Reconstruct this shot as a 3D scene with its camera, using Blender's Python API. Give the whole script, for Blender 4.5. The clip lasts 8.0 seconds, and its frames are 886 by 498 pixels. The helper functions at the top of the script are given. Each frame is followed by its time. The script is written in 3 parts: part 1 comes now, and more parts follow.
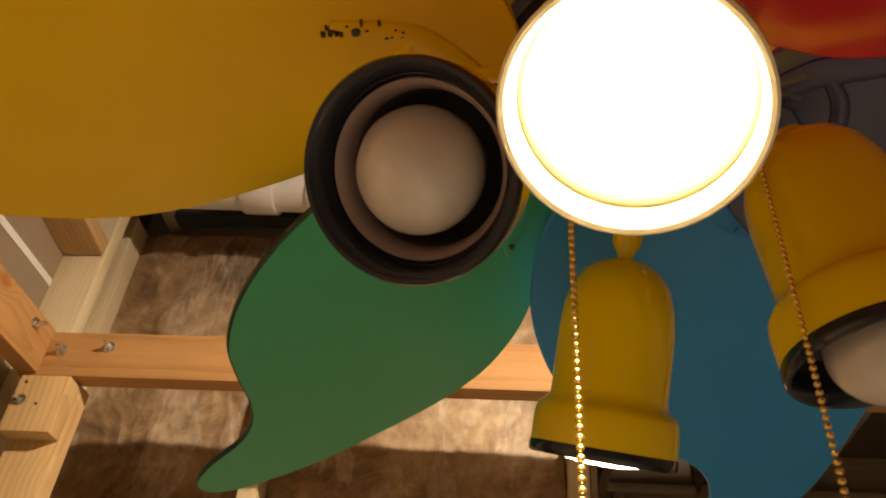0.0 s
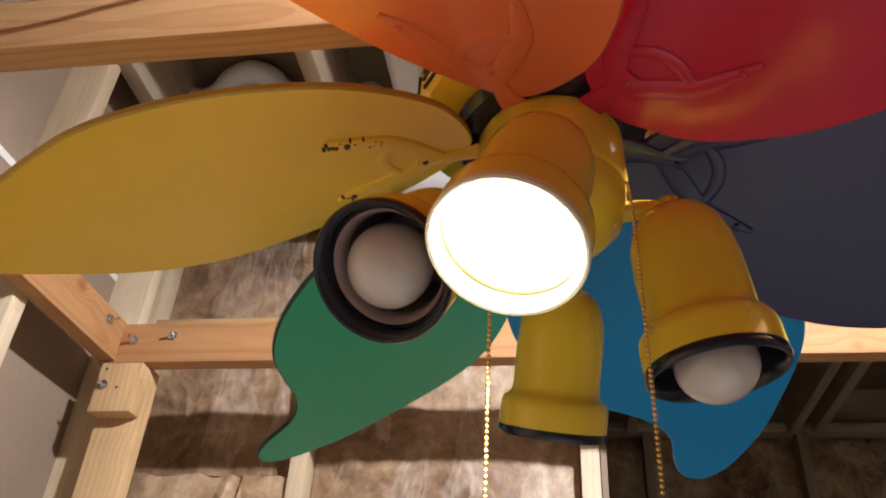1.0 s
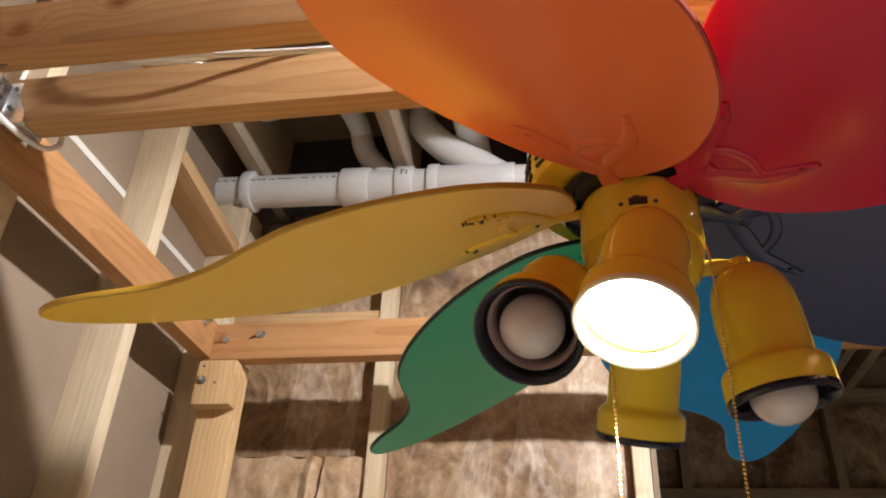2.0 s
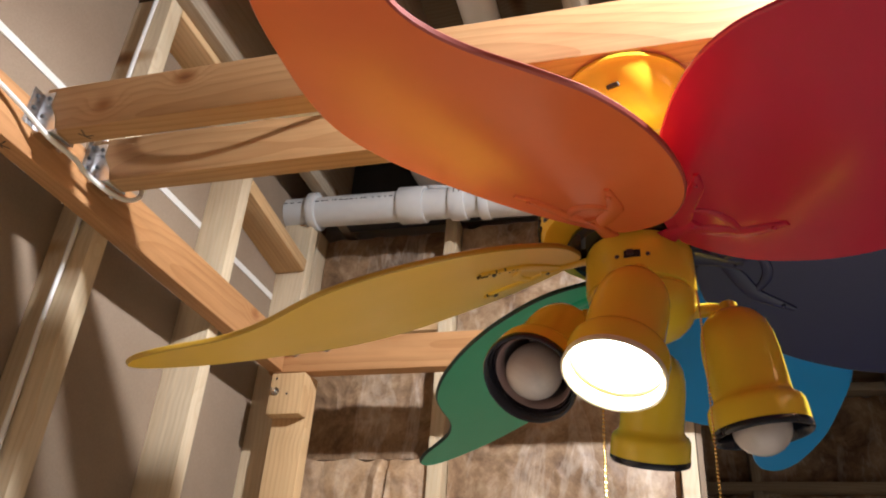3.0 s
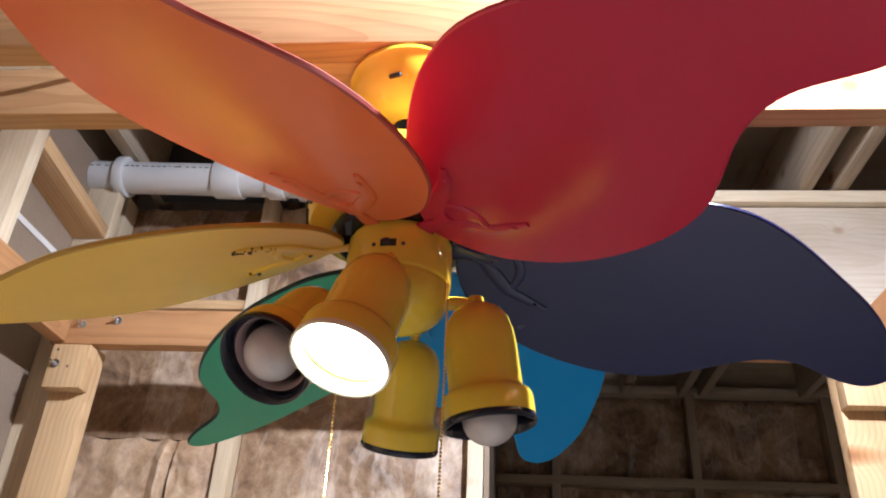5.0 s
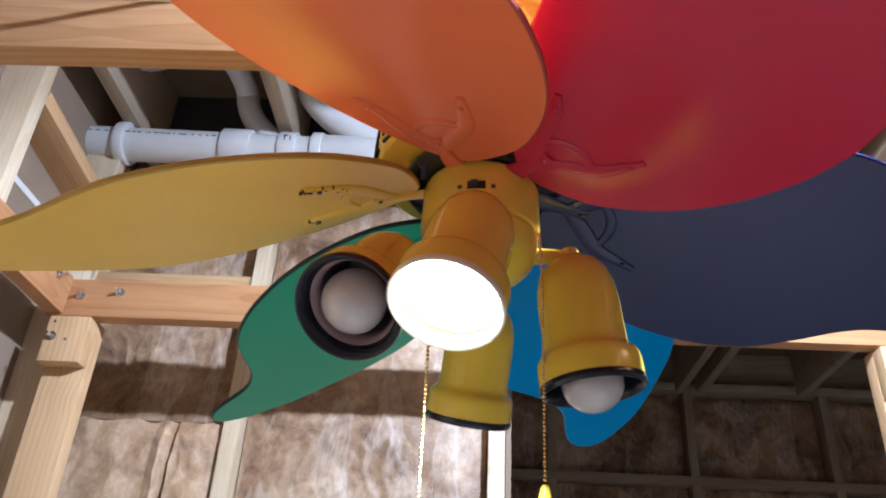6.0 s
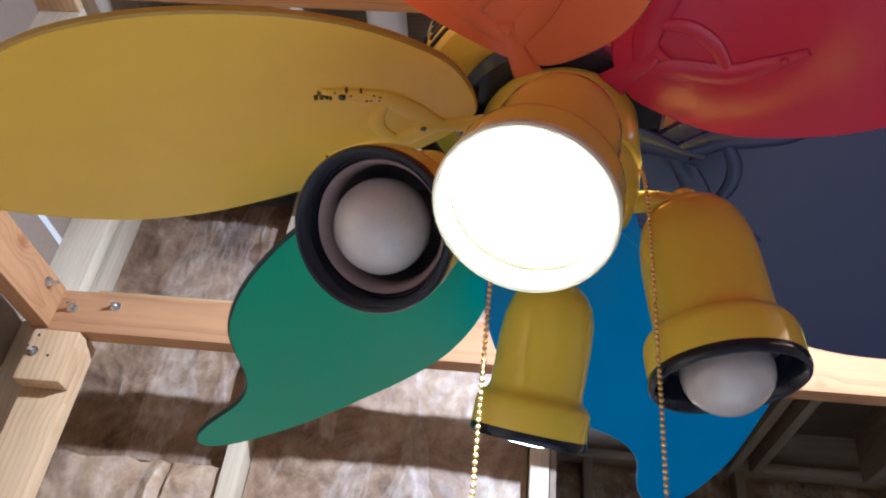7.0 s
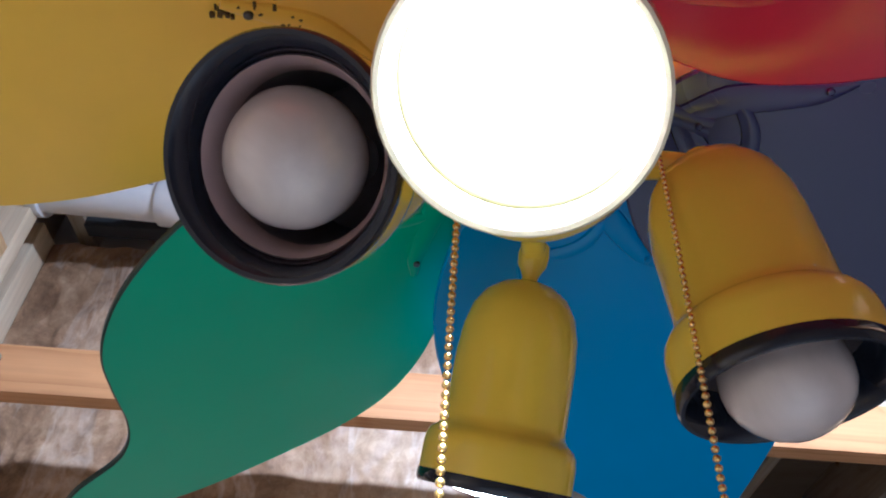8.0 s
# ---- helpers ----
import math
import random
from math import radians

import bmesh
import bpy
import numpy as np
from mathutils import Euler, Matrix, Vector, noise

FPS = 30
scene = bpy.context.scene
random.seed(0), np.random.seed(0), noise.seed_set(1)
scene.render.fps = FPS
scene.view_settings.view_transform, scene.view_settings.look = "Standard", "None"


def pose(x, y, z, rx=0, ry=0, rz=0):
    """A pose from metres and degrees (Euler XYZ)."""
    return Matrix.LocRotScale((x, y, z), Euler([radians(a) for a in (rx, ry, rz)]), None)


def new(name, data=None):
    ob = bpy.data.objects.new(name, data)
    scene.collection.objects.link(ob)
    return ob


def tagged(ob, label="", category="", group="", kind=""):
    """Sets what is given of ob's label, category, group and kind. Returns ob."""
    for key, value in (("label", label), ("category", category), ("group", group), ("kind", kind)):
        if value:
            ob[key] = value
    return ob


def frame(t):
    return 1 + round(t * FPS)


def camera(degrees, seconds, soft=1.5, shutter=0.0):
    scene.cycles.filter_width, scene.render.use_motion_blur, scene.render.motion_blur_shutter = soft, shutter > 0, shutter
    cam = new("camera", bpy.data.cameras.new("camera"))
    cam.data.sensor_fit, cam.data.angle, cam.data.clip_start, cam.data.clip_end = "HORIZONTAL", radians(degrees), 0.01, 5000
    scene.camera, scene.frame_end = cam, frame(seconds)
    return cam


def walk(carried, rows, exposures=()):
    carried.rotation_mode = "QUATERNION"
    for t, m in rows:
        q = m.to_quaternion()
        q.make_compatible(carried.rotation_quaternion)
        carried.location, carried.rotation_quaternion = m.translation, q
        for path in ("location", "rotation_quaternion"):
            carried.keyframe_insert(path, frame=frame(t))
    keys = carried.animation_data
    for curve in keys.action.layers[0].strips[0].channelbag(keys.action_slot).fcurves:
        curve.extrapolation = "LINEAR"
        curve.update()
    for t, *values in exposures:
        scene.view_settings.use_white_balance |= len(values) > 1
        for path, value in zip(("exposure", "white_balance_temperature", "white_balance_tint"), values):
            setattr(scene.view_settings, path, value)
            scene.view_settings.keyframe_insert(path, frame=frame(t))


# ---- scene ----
cam = camera(59.20, 8.0, soft=2.0)
ROWS = [
    (0.0, 0.0021, -0.0078, 1.4456, 128.363, -3.968, 3.592),
    (0.5, -0.0186, -0.0934, 1.4244, 126.245, -3.537, 5.298),
    (1.0, 0.0700, -0.1881, 1.4060, 124.061, -3.038, 7.872),
    (1.5, 0.0535, -0.2886, 1.4070, 122.294, -3.363, 10.636),
    (2.0, -0.0019, -0.3831, 1.3866, 121.265, -2.489, 9.541),
    (3.5, 0.1401, -0.5147, 1.3989, 119.546, -4.207, 17.380),
    (4.0, 0.1732, -0.5012, 1.3996, 119.774, -3.535, 11.493),
    (4.5, 0.2158, -0.4884, 1.4012, 119.745, -2.951, 6.411),
    (6.0, 0.0647, -0.3710, 1.3912, 119.908, -2.844, 1.185),
    (6.5, 0.0300, -0.2594, 1.3945, 122.022, -4.477, 1.176),
    (7.0, 0.0356, -0.1275, 1.4124, 125.464, -6.004, 1.650),
    (7.5, 0.0141, -0.0131, 1.4411, 128.053, -5.140, -2.135),
    (8.0, 0.0240, 0.0256, 1.4570, 131.172, -3.313, -2.257),
]
EXPOSURES = [(0.0, 0.55, 8600, 10), (0.5, 0.70, 6900, 10), (1.0, 0.90, 5500, 10), (2.0, 0.92, 5700, 8), (3.5, 0.90, 5400, 9), (4.5, 1.00, 5150, 11), (6.0, 1.20, 4500, 8),
             (7.0, 1.25, 4300, 8), (8.0, 1.15, 4350, 10)]
walk(cam, [(t, pose(x, y, z, rx, ry, rz)) for t, x, y, z, rx, ry, rz in ROWS], EXPOSURES)

# ---- light and surroundings ----

world = bpy.data.worlds.new("world")
scene.world = world
world.use_nodes = True
world.node_tree.nodes["Background"].inputs[0].default_value = (1.0, 0.86, 0.7, 1)
world.node_tree.nodes["Background"].inputs[1].default_value = 0.01


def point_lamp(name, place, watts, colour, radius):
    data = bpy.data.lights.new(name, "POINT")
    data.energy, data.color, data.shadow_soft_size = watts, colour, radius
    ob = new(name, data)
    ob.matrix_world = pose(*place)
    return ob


# the unseen bulb of the room, placed from its shadows, under the floor joists beside the fan: a point lamp all round,
# and an added spot, with no shade built, for the fuller light downward
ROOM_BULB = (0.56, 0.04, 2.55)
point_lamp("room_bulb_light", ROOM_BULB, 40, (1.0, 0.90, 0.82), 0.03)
downward = bpy.data.lights.new("room_downward_light", "SPOT")
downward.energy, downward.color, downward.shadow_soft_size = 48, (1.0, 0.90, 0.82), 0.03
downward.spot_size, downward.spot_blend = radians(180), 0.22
new("room_downward_light", downward).matrix_world = pose(*ROOM_BULB)


def bulb_beam(name, rim, tilt, toward, watts, cone):
    """The forward light of a lit reflector bulb, at its face inside the shade."""
    data = bpy.data.lights.new(name, "SPOT")
    data.energy, data.color, data.shadow_soft_size = watts, (1.0, 0.88, 0.70), 0.02
    data.spot_size, data.spot_blend = radians(cone), 0.5
    ob = new(name, data)
    ob.matrix_world = pose(*rim) @ pose(0, 0, 0, 0, 0, toward) @ pose(0, 0, 0, 0, -tilt, 0) @ pose(0, 0, -0.003)
    return ob


# the two spotlights of the fan that are switched on
FRONT_SPOT = ((0.0419, 0.1801, 1.6570), 24.2, 242.1)
BACK_SPOT = ((0.0611, 0.4849, 1.6637), 26.5, 106.6)
bulb_beam("front_bulb_light", *FRONT_SPOT, 84, 150)
bulb_beam("back_bulb_light", *BACK_SPOT, 18, 105)


# ---- materials ----
def material(name, base=(0.5, 0.5, 0.5), rough=0.5, metal=0.0, spec=0.5):
    m = bpy.data.materials.new(name)
    m.use_nodes = True
    b = m.node_tree.nodes["Principled BSDF"]
    b.inputs["Base Color"].default_value = (*base, 1)
    b.inputs["Roughness"].default_value = rough
    b.inputs["Metallic"].default_value = metal
    b.inputs["Specular IOR Level"].default_value = spec
    return m, m.node_tree.nodes, m.node_tree.links, b


def noise_node(nodes, links, scale, detail=4.0, rough=0.55, stretch=(1, 1, 1), vary=False, distort=0.0):
    tc = nodes.new("ShaderNodeTexCoord")
    mp = nodes.new("ShaderNodeMapping")
    mp.inputs["Scale"].default_value = stretch
    links.new(tc.outputs["Object"], mp.inputs["Vector"])
    if vary:
        info = nodes.new("ShaderNodeObjectInfo")
        mul = nodes.new("ShaderNodeMath")
        mul.operation = "MULTIPLY"
        mul.inputs[1].default_value = 37.0
        links.new(info.outputs["Random"], mul.inputs[0])
        comb = nodes.new("ShaderNodeCombineXYZ")
        for k in range(3):
            links.new(mul.outputs[0], comb.inputs[k])
        links.new(comb.outputs[0], mp.inputs["Location"])
    n = nodes.new("ShaderNodeTexNoise")
    n.inputs["Scale"].default_value = scale
    n.inputs["Detail"].default_value = detail
    n.inputs["Roughness"].default_value = rough
    n.inputs["Distortion"].default_value = distort
    links.new(mp.outputs[0], n.inputs["Vector"])
    return n, mp


def ramp_node(nodes, links, source, stops):
    r = nodes.new("ShaderNodeValToRGB")
    while len(r.color_ramp.elements) < len(stops):
        r.color_ramp.elements.new(0.5)
    for e, (at, col) in zip(r.color_ramp.elements, stops):
        e.position, e.color = at, (*col, 1)
    links.new(source, r.inputs[0])
    return r


def mix_node(nodes, links, a, b, fac, mode="MIX"):
    m = nodes.new("ShaderNodeMix")
    m.data_type, m.blend_type = "RGBA", mode
    for sock, v in ((m.inputs[0], fac), (m.inputs[6], a), (m.inputs[7], b)):
        if isinstance(v, (int, float)):
            sock.default_value = v
        elif isinstance(v, tuple):
            sock.default_value = (*v, 1)
        else:
            links.new(v, sock)
    return m.outputs[2]


def bump_to(nodes, links, bsdf, source, strength, distance):
    b = nodes.new("ShaderNodeBump")
    b.inputs["Strength"].default_value = strength
    b.inputs["Distance"].default_value = distance
    links.new(source, b.inputs["Height"])
    links.new(b.outputs[0], bsdf.inputs["Normal"])


def lumber(name, light, dark, rough=0.62):
    """Sawn pine: growth rings cut lengthwise that swerve round the knots, fine grain, a few stains. The board's length runs along its own x."""
    m, nodes, links, b = material(name, light, rough, spec=0.3)
    tc = nodes.new("ShaderNodeTexCoord")
    info = nodes.new("ShaderNodeObjectInfo")

    def spread(factor):
        mul = nodes.new("ShaderNodeVectorMath")
        mul.operation = "SCALE"
        mul.inputs[0].default_value = factor
        links.new(info.outputs["Random"], mul.inputs["Scale"])
        add = nodes.new("ShaderNodeVectorMath")
        links.new(tc.outputs["Object"], add.inputs[0])
        links.new(mul.outputs[0], add.inputs[1])
        return add.outputs[0]

    def stretched(source, scale):
        mp = nodes.new("ShaderNodeMapping")
        mp.inputs["Scale"].default_value = scale
        links.new(source, mp.inputs["Vector"])
        return mp.outputs[0]

    vor = nodes.new("ShaderNodeTexVoronoi")
    vor.inputs["Scale"].default_value = 5.6
    links.new(stretched(spread((31.0, 17.0, 23.0)), (0.9, 0.18, 1.2)), vor.inputs["Vector"])
    # the pith lies a little outside the board, so that the faces cut the rings at a slant
    swerve = nodes.new("ShaderNodeMapRange")
    swerve.interpolation_type = "SMOOTHSTEP"
    swerve.inputs["From Min"].default_value, swerve.inputs["From Max"].default_value = 0.0, 0.30
    swerve.inputs["To Min"].default_value, swerve.inputs["To Max"].default_value = 0.022, 0.0
    links.new(vor.outputs["Distance"], swerve.inputs["Value"])
    bow, _ = noise_node(nodes, links, 1.6, 2.0, 0.5, (1.0, 0.4, 0.4), vary=True)
    both = nodes.new("ShaderNodeMath")
    both.operation = "MULTIPLY_ADD"
    both.inputs[1].default_value = 0.09
    links.new(bow.outputs["Fac"], both.inputs[0])
    links.new(swerve.outputs[0], both.inputs[2])
    comb = nodes.new("ShaderNodeCombineXYZ")
    links.new(both.outputs[0], comb.inputs[1])
    links.new(both.outputs[0], comb.inputs[2])
    off = nodes.new("ShaderNodeVectorMath")
    links.new(stretched(spread((0.9, 0.05, -0.07)), (0.04, 1.0, 1.0)), off.inputs[0])
    links.new(comb.outputs[0], off.inputs[1])
    rings = nodes.new("ShaderNodeTexWave")
    rings.wave_type, rings.rings_direction, rings.wave_profile = "RINGS", "X", "SAW"
    rings.inputs["Scale"].default_value = 26.0
    rings.inputs["Distortion"].default_value = 1.6
    rings.inputs["Detail"].default_value = 2.0
    rings.inputs["Detail Scale"].default_value = 0.8
    links.new(off.outputs[0], rings.inputs["Vector"])
    grain, _ = noise_node(nodes, links, 150.0, 5.0, 0.65, (0.025, 1.0, 1.0), vary=True)
    blot, _ = noise_node(nodes, links, 5.0, 4.0, 0.65, (0.45, 1.5, 1.5), vary=True)
    late = tuple(0.2 * p + 0.8 * q for p, q in zip(light, dark))
    ringcol = ramp_node(nodes, links, rings.outputs["Fac"], [(0.0, light), (0.5, light), (0.9, late), (1.0, dark)])
    graincol = ramp_node(nodes, links, grain.outputs["Fac"], [(0.32, tuple(c * 0.74 for c in light)), (0.62, light)])
    col = mix_node(nodes, links, ringcol.outputs[0], graincol.outputs[0], 0.5)
    blotcol = ramp_node(nodes, links, blot.outputs["Fac"], [(0.32, (0.76, 0.70, 0.62)), (0.6, (1, 1, 1))])
    col = mix_node(nodes, links, col, blotcol.outputs[0], 0.75, "MULTIPLY")
    knot = ramp_node(nodes, links, vor.outputs["Distance"], [(0.035, (0.20, 0.10, 0.045)), (0.060, (0.42, 0.25, 0.13)), (0.080, (0.62, 0.44, 0.28)), (0.14, (1, 1, 1))])
    col = mix_node(nodes, links, col, knot.outputs[0], 0.9, "MULTIPLY")
    tone = ramp_node(nodes, links, info.outputs["Random"], [(0.0, (0.90, 0.87, 0.82)), (1.0, (1.0, 1.0, 1.0))])
    col = mix_node(nodes, links, col, tone.outputs[0], 1.0, "MULTIPLY")
    links.new(col, b.inputs["Base Color"])
    bump_to(nodes, links, b, grain.outputs["Fac"], 0.3, 0.0009)
    return m


PINE = lumber("pine_lumber", (0.69, 0.475, 0.245), (0.54, 0.33, 0.145))
BROWN_PINE = lumber("browned_pine_lumber", (0.58, 0.36, 0.17), (0.41, 0.21, 0.085))
PALE_PINE = lumber("pale_pine_lumber", (0.76, 0.65, 0.46), (0.68, 0.54, 0.35))
FIR = lumber("orange_fir_lumber", (0.53, 0.285, 0.12), (0.38, 0.18, 0.065))
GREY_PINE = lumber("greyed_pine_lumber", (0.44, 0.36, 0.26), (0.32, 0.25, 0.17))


def paint(name, col, rough=0.25, dust=0.06):
    m, nodes, links, b = material(name, col, rough, spec=0.5)
    n, _ = noise_node(nodes, links, 9.0, 4.0, 0.6)
    r = ramp_node(nodes, links, n.outputs["Fac"], [(0.3, tuple(c * (1 - dust) for c in col)), (0.7, tuple(min(1, c * (1 + dust)) for c in col))])
    links.new(r.outputs[0], b.inputs["Base Color"])
    f, _ = noise_node(nodes, links, 14.0, 2.0, 0.5)
    rr = nodes.new("ShaderNodeMapRange")
    rr.inputs["To Min"].default_value, rr.inputs["To Max"].default_value = rough * 0.85, rough * 1.2
    links.new(f.outputs["Fac"], rr.inputs["Value"])
    links.new(rr.outputs[0], b.inputs["Roughness"])
    return m


YELLOW = paint("yellow_enamel", (0.82, 0.60, 0.035), 0.10, 0.03)
BLADE_COLOURS = {
    "yellow": paint("yellow_blade_paint", (0.88, 0.55, 0.03), 0.30, 0.03),
    "orange": paint("orange_blade_paint", (0.78, 0.17, 0.05), 0.23, 0.03),
    "red": paint("red_blade_paint", (0.46, 0.013, 0.045), 0.23, 0.03),
    "navy": paint("navy_blade_paint", (0.010, 0.012, 0.068), 0.25, 0.05),
    "blue": paint("blue_blade_paint", (0.02, 0.25, 0.60), 0.34, 0.03),
    "green": paint("green_blade_paint", (0.03, 0.37, 0.20), 0.34, 0.03),
}
BLADE_EDGES = {
    "yellow": paint("ochre_blade_edge", (0.46, 0.27, 0.02), 0.4, 0.05),
    "orange": paint("maroon_blade_edge", (0.42, 0.070, 0.045), 0.4, 0.05),
    "green": paint("dark_green_blade_edge", (0.006, 0.030, 0.028), 0.4, 0.05),
}
BLACK = paint("black_enamel", (0.012, 0.015, 0.026), 0.12)
CHROME = material("zinc_plated_steel", (0.74, 0.75, 0.77), 0.22, 1.0)[0]
FLAKED = paint("bare_primer", (0.10, 0.06, 0.02), 0.6)
BRASS = material("brass_bead", (0.83, 0.58, 0.20), 0.22, 1.0)[0]
STEEL_DARK = material("dark_steel", (0.10, 0.10, 0.11), 0.4, 0.8)[0]


def frosted():
    m, nodes, links, b = material("frosted_glass", (0.56, 0.49, 0.47), 0.30)
    n, _ = noise_node(nodes, links, 26.0, 4.0, 0.6, distort=0.6)
    c = ramp_node(nodes, links, n.outputs["Fac"], [(0.3, (0.62, 0.54, 0.51)), (0.7, (0.80, 0.71, 0.67))])
    links.new(c.outputs[0], b.inputs["Base Color"])
    b.inputs["Transmission Weight"].default_value = 0.25
    b.inputs["Coat Weight"].default_value = 1.0
    b.inputs["Coat Roughness"].default_value = 0.03
    return m


FROST = frosted()


def glowing():
    m, nodes, links, b = material("lit_bulb_glass", (0.9, 0.85, 0.75), 0.4)
    b.inputs["Emission Color"].default_value = (1.0, 0.86, 0.66, 1)
    b.inputs["Emission Strength"].default_value = 14.0
    return m


GLOW = glowing()
# collar of the facing lit cup: the bulb's glare is put into its colour
LINER = paint("glare_pale_lining", (0.78, 0.74, 0.68), 0.35)
GILT = paint("olive_inner_lining", (0.13, 0.11, 0.03), 0.4)
RING = paint("pinkish_ring_metal", (0.38, 0.27, 0.26), 0.35)


def drywall():
    m, nodes, links, b = material("unpainted_drywall", (0.32, 0.26, 0.20), 0.9, spec=0.2)
    n, _ = noise_node(nodes, links, 2.2, 5.0, 0.6)
    f, _ = noise_node(nodes, links, 220.0, 3.0, 0.6)
    r = ramp_node(nodes, links, n.outputs["Fac"], [(0.3, (0.25, 0.185, 0.125)), (0.7, (0.315, 0.24, 0.17))])
    s = ramp_node(nodes, links, f.outputs["Fac"], [(0.3, (0.9, 0.9, 0.9)), (0.7, (1, 1, 1))])
    links.new(mix_node(nodes, links, r.outputs[0], s.outputs[0], 1.0, "MULTIPLY"), b.inputs["Base Color"])
    bump_to(nodes, links, b, f.outputs["Fac"], 0.15, 0.0006)
    return m


DRYWALL = drywall()


def insulation(name, dark, mid, light, rough, wisp_glint):
    """Matted fibre seen through crumpled film: cloudy browns, fine mottling, and pale threads that put the film's
    glints into the colour.
    """
    m, nodes, links, b = material(name, mid, rough, spec=0.45)
    n, _ = noise_node(nodes, links, 5.5, 8.0, 0.70, (1, 1, 1.1), distort=0.5)
    f, _ = noise_node(nodes, links, 38.0, 7.0, 0.75, (1, 1, 0.7), distort=0.9)
    c, _ = noise_node(nodes, links, 8.0, 4.0, 0.6, (1.5, 1, 0.5), distort=0.5)
    r = ramp_node(nodes, links, n.outputs["Fac"], [(0.36, dark), (0.5, mid), (0.63, light)])
    s = ramp_node(nodes, links, f.outputs["Fac"], [(0.33, (0.50, 0.43, 0.38)), (0.62, (1, 1, 1))])
    col = mix_node(nodes, links, r.outputs[0], s.outputs[0], 0.6, "MULTIPLY")
    # pale wisps, with light caught on the film painted into them
    w = ramp_node(nodes, links, c.outputs["Fac"], [(0.50, (0, 0, 0)), (0.555, (1, 1, 1)), (0.60, (0.2, 0.2, 0.2)), (0.66, (0.7, 0.7, 0.7)), (0.72, (0, 0, 0))])
    col = mix_node(nodes, links, col, mix_node(nodes, links, col, (0.74, 0.66, 0.55), wisp_glint), w.outputs[0])
    links.new(col, b.inputs["Base Color"])
    bump_to(nodes, links, b, f.outputs["Fac"], 0.4, 0.004)
    return m


BATT = insulation("wrapped_fibreglass", (0.15, 0.088, 0.048), (0.35, 0.23, 0.13), (0.53, 0.39, 0.245), 0.45, 0.26)
KRAFT = insulation("brown_kraft_facing", (0.30, 0.18, 0.09), (0.50, 0.34, 0.19), (0.62, 0.46, 0.29), 0.55, 0.15)
PVC = paint("white_pvc", (0.62, 0.615, 0.60), 0.3, 0.06)
WHITE_CABLE = paint("white_cable_jacket", (0.75, 0.74, 0.70), 0.35)
INK = material("black_ink", (0.02, 0.02, 0.02), 0.6)[0]
TAPE = paint("white_joint_tape", (0.72, 0.70, 0.66), 0.8)
CONCRETE = paint("concrete", (0.40, 0.38, 0.35), 0.85, 0.15)
SUBFLOOR = lumber("subfloor_sheathing", (0.20, 0.15, 0.10), (0.13, 0.09, 0.05), 0.8)
DARK_PANEL = paint("near_black_panel", (0.03, 0.032, 0.035), 0.6, 0.2)
PLYWOOD = lumber("pale_plywood", (0.60, 0.52, 0.40), (0.52, 0.43, 0.31), 0.7)


# ---- mesh helpers ----
def finish(bm, name, mat, smooth=True):
    bmesh.ops.recalc_face_normals(bm, faces=bm.faces)
    me = bpy.data.meshes.new(name)
    bm.to_mesh(me)
    bm.free()
    for mm in (mat if isinstance(mat, (list, tuple)) else [mat]):
        me.materials.append(mm)
    if smooth:
        for p in me.polygons:
            p.use_smooth = True
        me.set_sharp_from_angle(angle=radians(35))
    return me


def part(name, bm, mat, parent, label="", at=None):
    ob = new(name, finish(bm, name, mat))
    ob.parent = parent
    if at is not None:
        ob.matrix_basis = at
    if label:
        tagged(ob, label)
    return ob


def thing(name, bm, mat, at, label, category, group="", kind=""):
    ob = new(name, finish(bm, name, mat))
    ob.matrix_world = at
    return tagged(ob, label, category, group, kind)


def empty_thing(name, at, label, category, group=""):
    ob = new(name)
    ob.empty_display_size = 0.05
    ob.matrix_world = at
    return tagged(ob, label, category, group)


def box_bm(sx, sy, sz, bevel=0.002):
    bm = bmesh.new()
    bmesh.ops.create_cube(bm, size=1.0)
    bmesh.ops.scale(bm, vec=(sx, sy, sz), verts=bm.verts)
    if bevel:
        bmesh.ops.bevel(bm, geom=bm.edges[:], offset=bevel, segments=2, profile=0.6, affect="EDGES")
    return bm


def lathe_bm(profile, seg=48):
    bm = bmesh.new()
    rings = []
    for r, z in profile:
        if r < 1e-6:
            rings.append([bm.verts.new((0, 0, z))])
        else:
            rings.append([bm.verts.new((r * math.cos(2 * math.pi * k / seg), r * math.sin(2 * math.pi * k / seg), z)) for k in range(seg)])
    for a, b in zip(rings, rings[1:]):
        if len(a) == 1 and len(b) == 1:
            continue
        for k in range(seg):
            k2 = (k + 1) % seg
            if len(a) == 1:
                bm.faces.new((a[0], b[k], b[k2]))
            elif len(b) == 1:
                bm.faces.new((a[k], b[0], a[k2]))
            else:
                bm.faces.new((a[k], b[k], b[k2], a[k2]))
    return bm


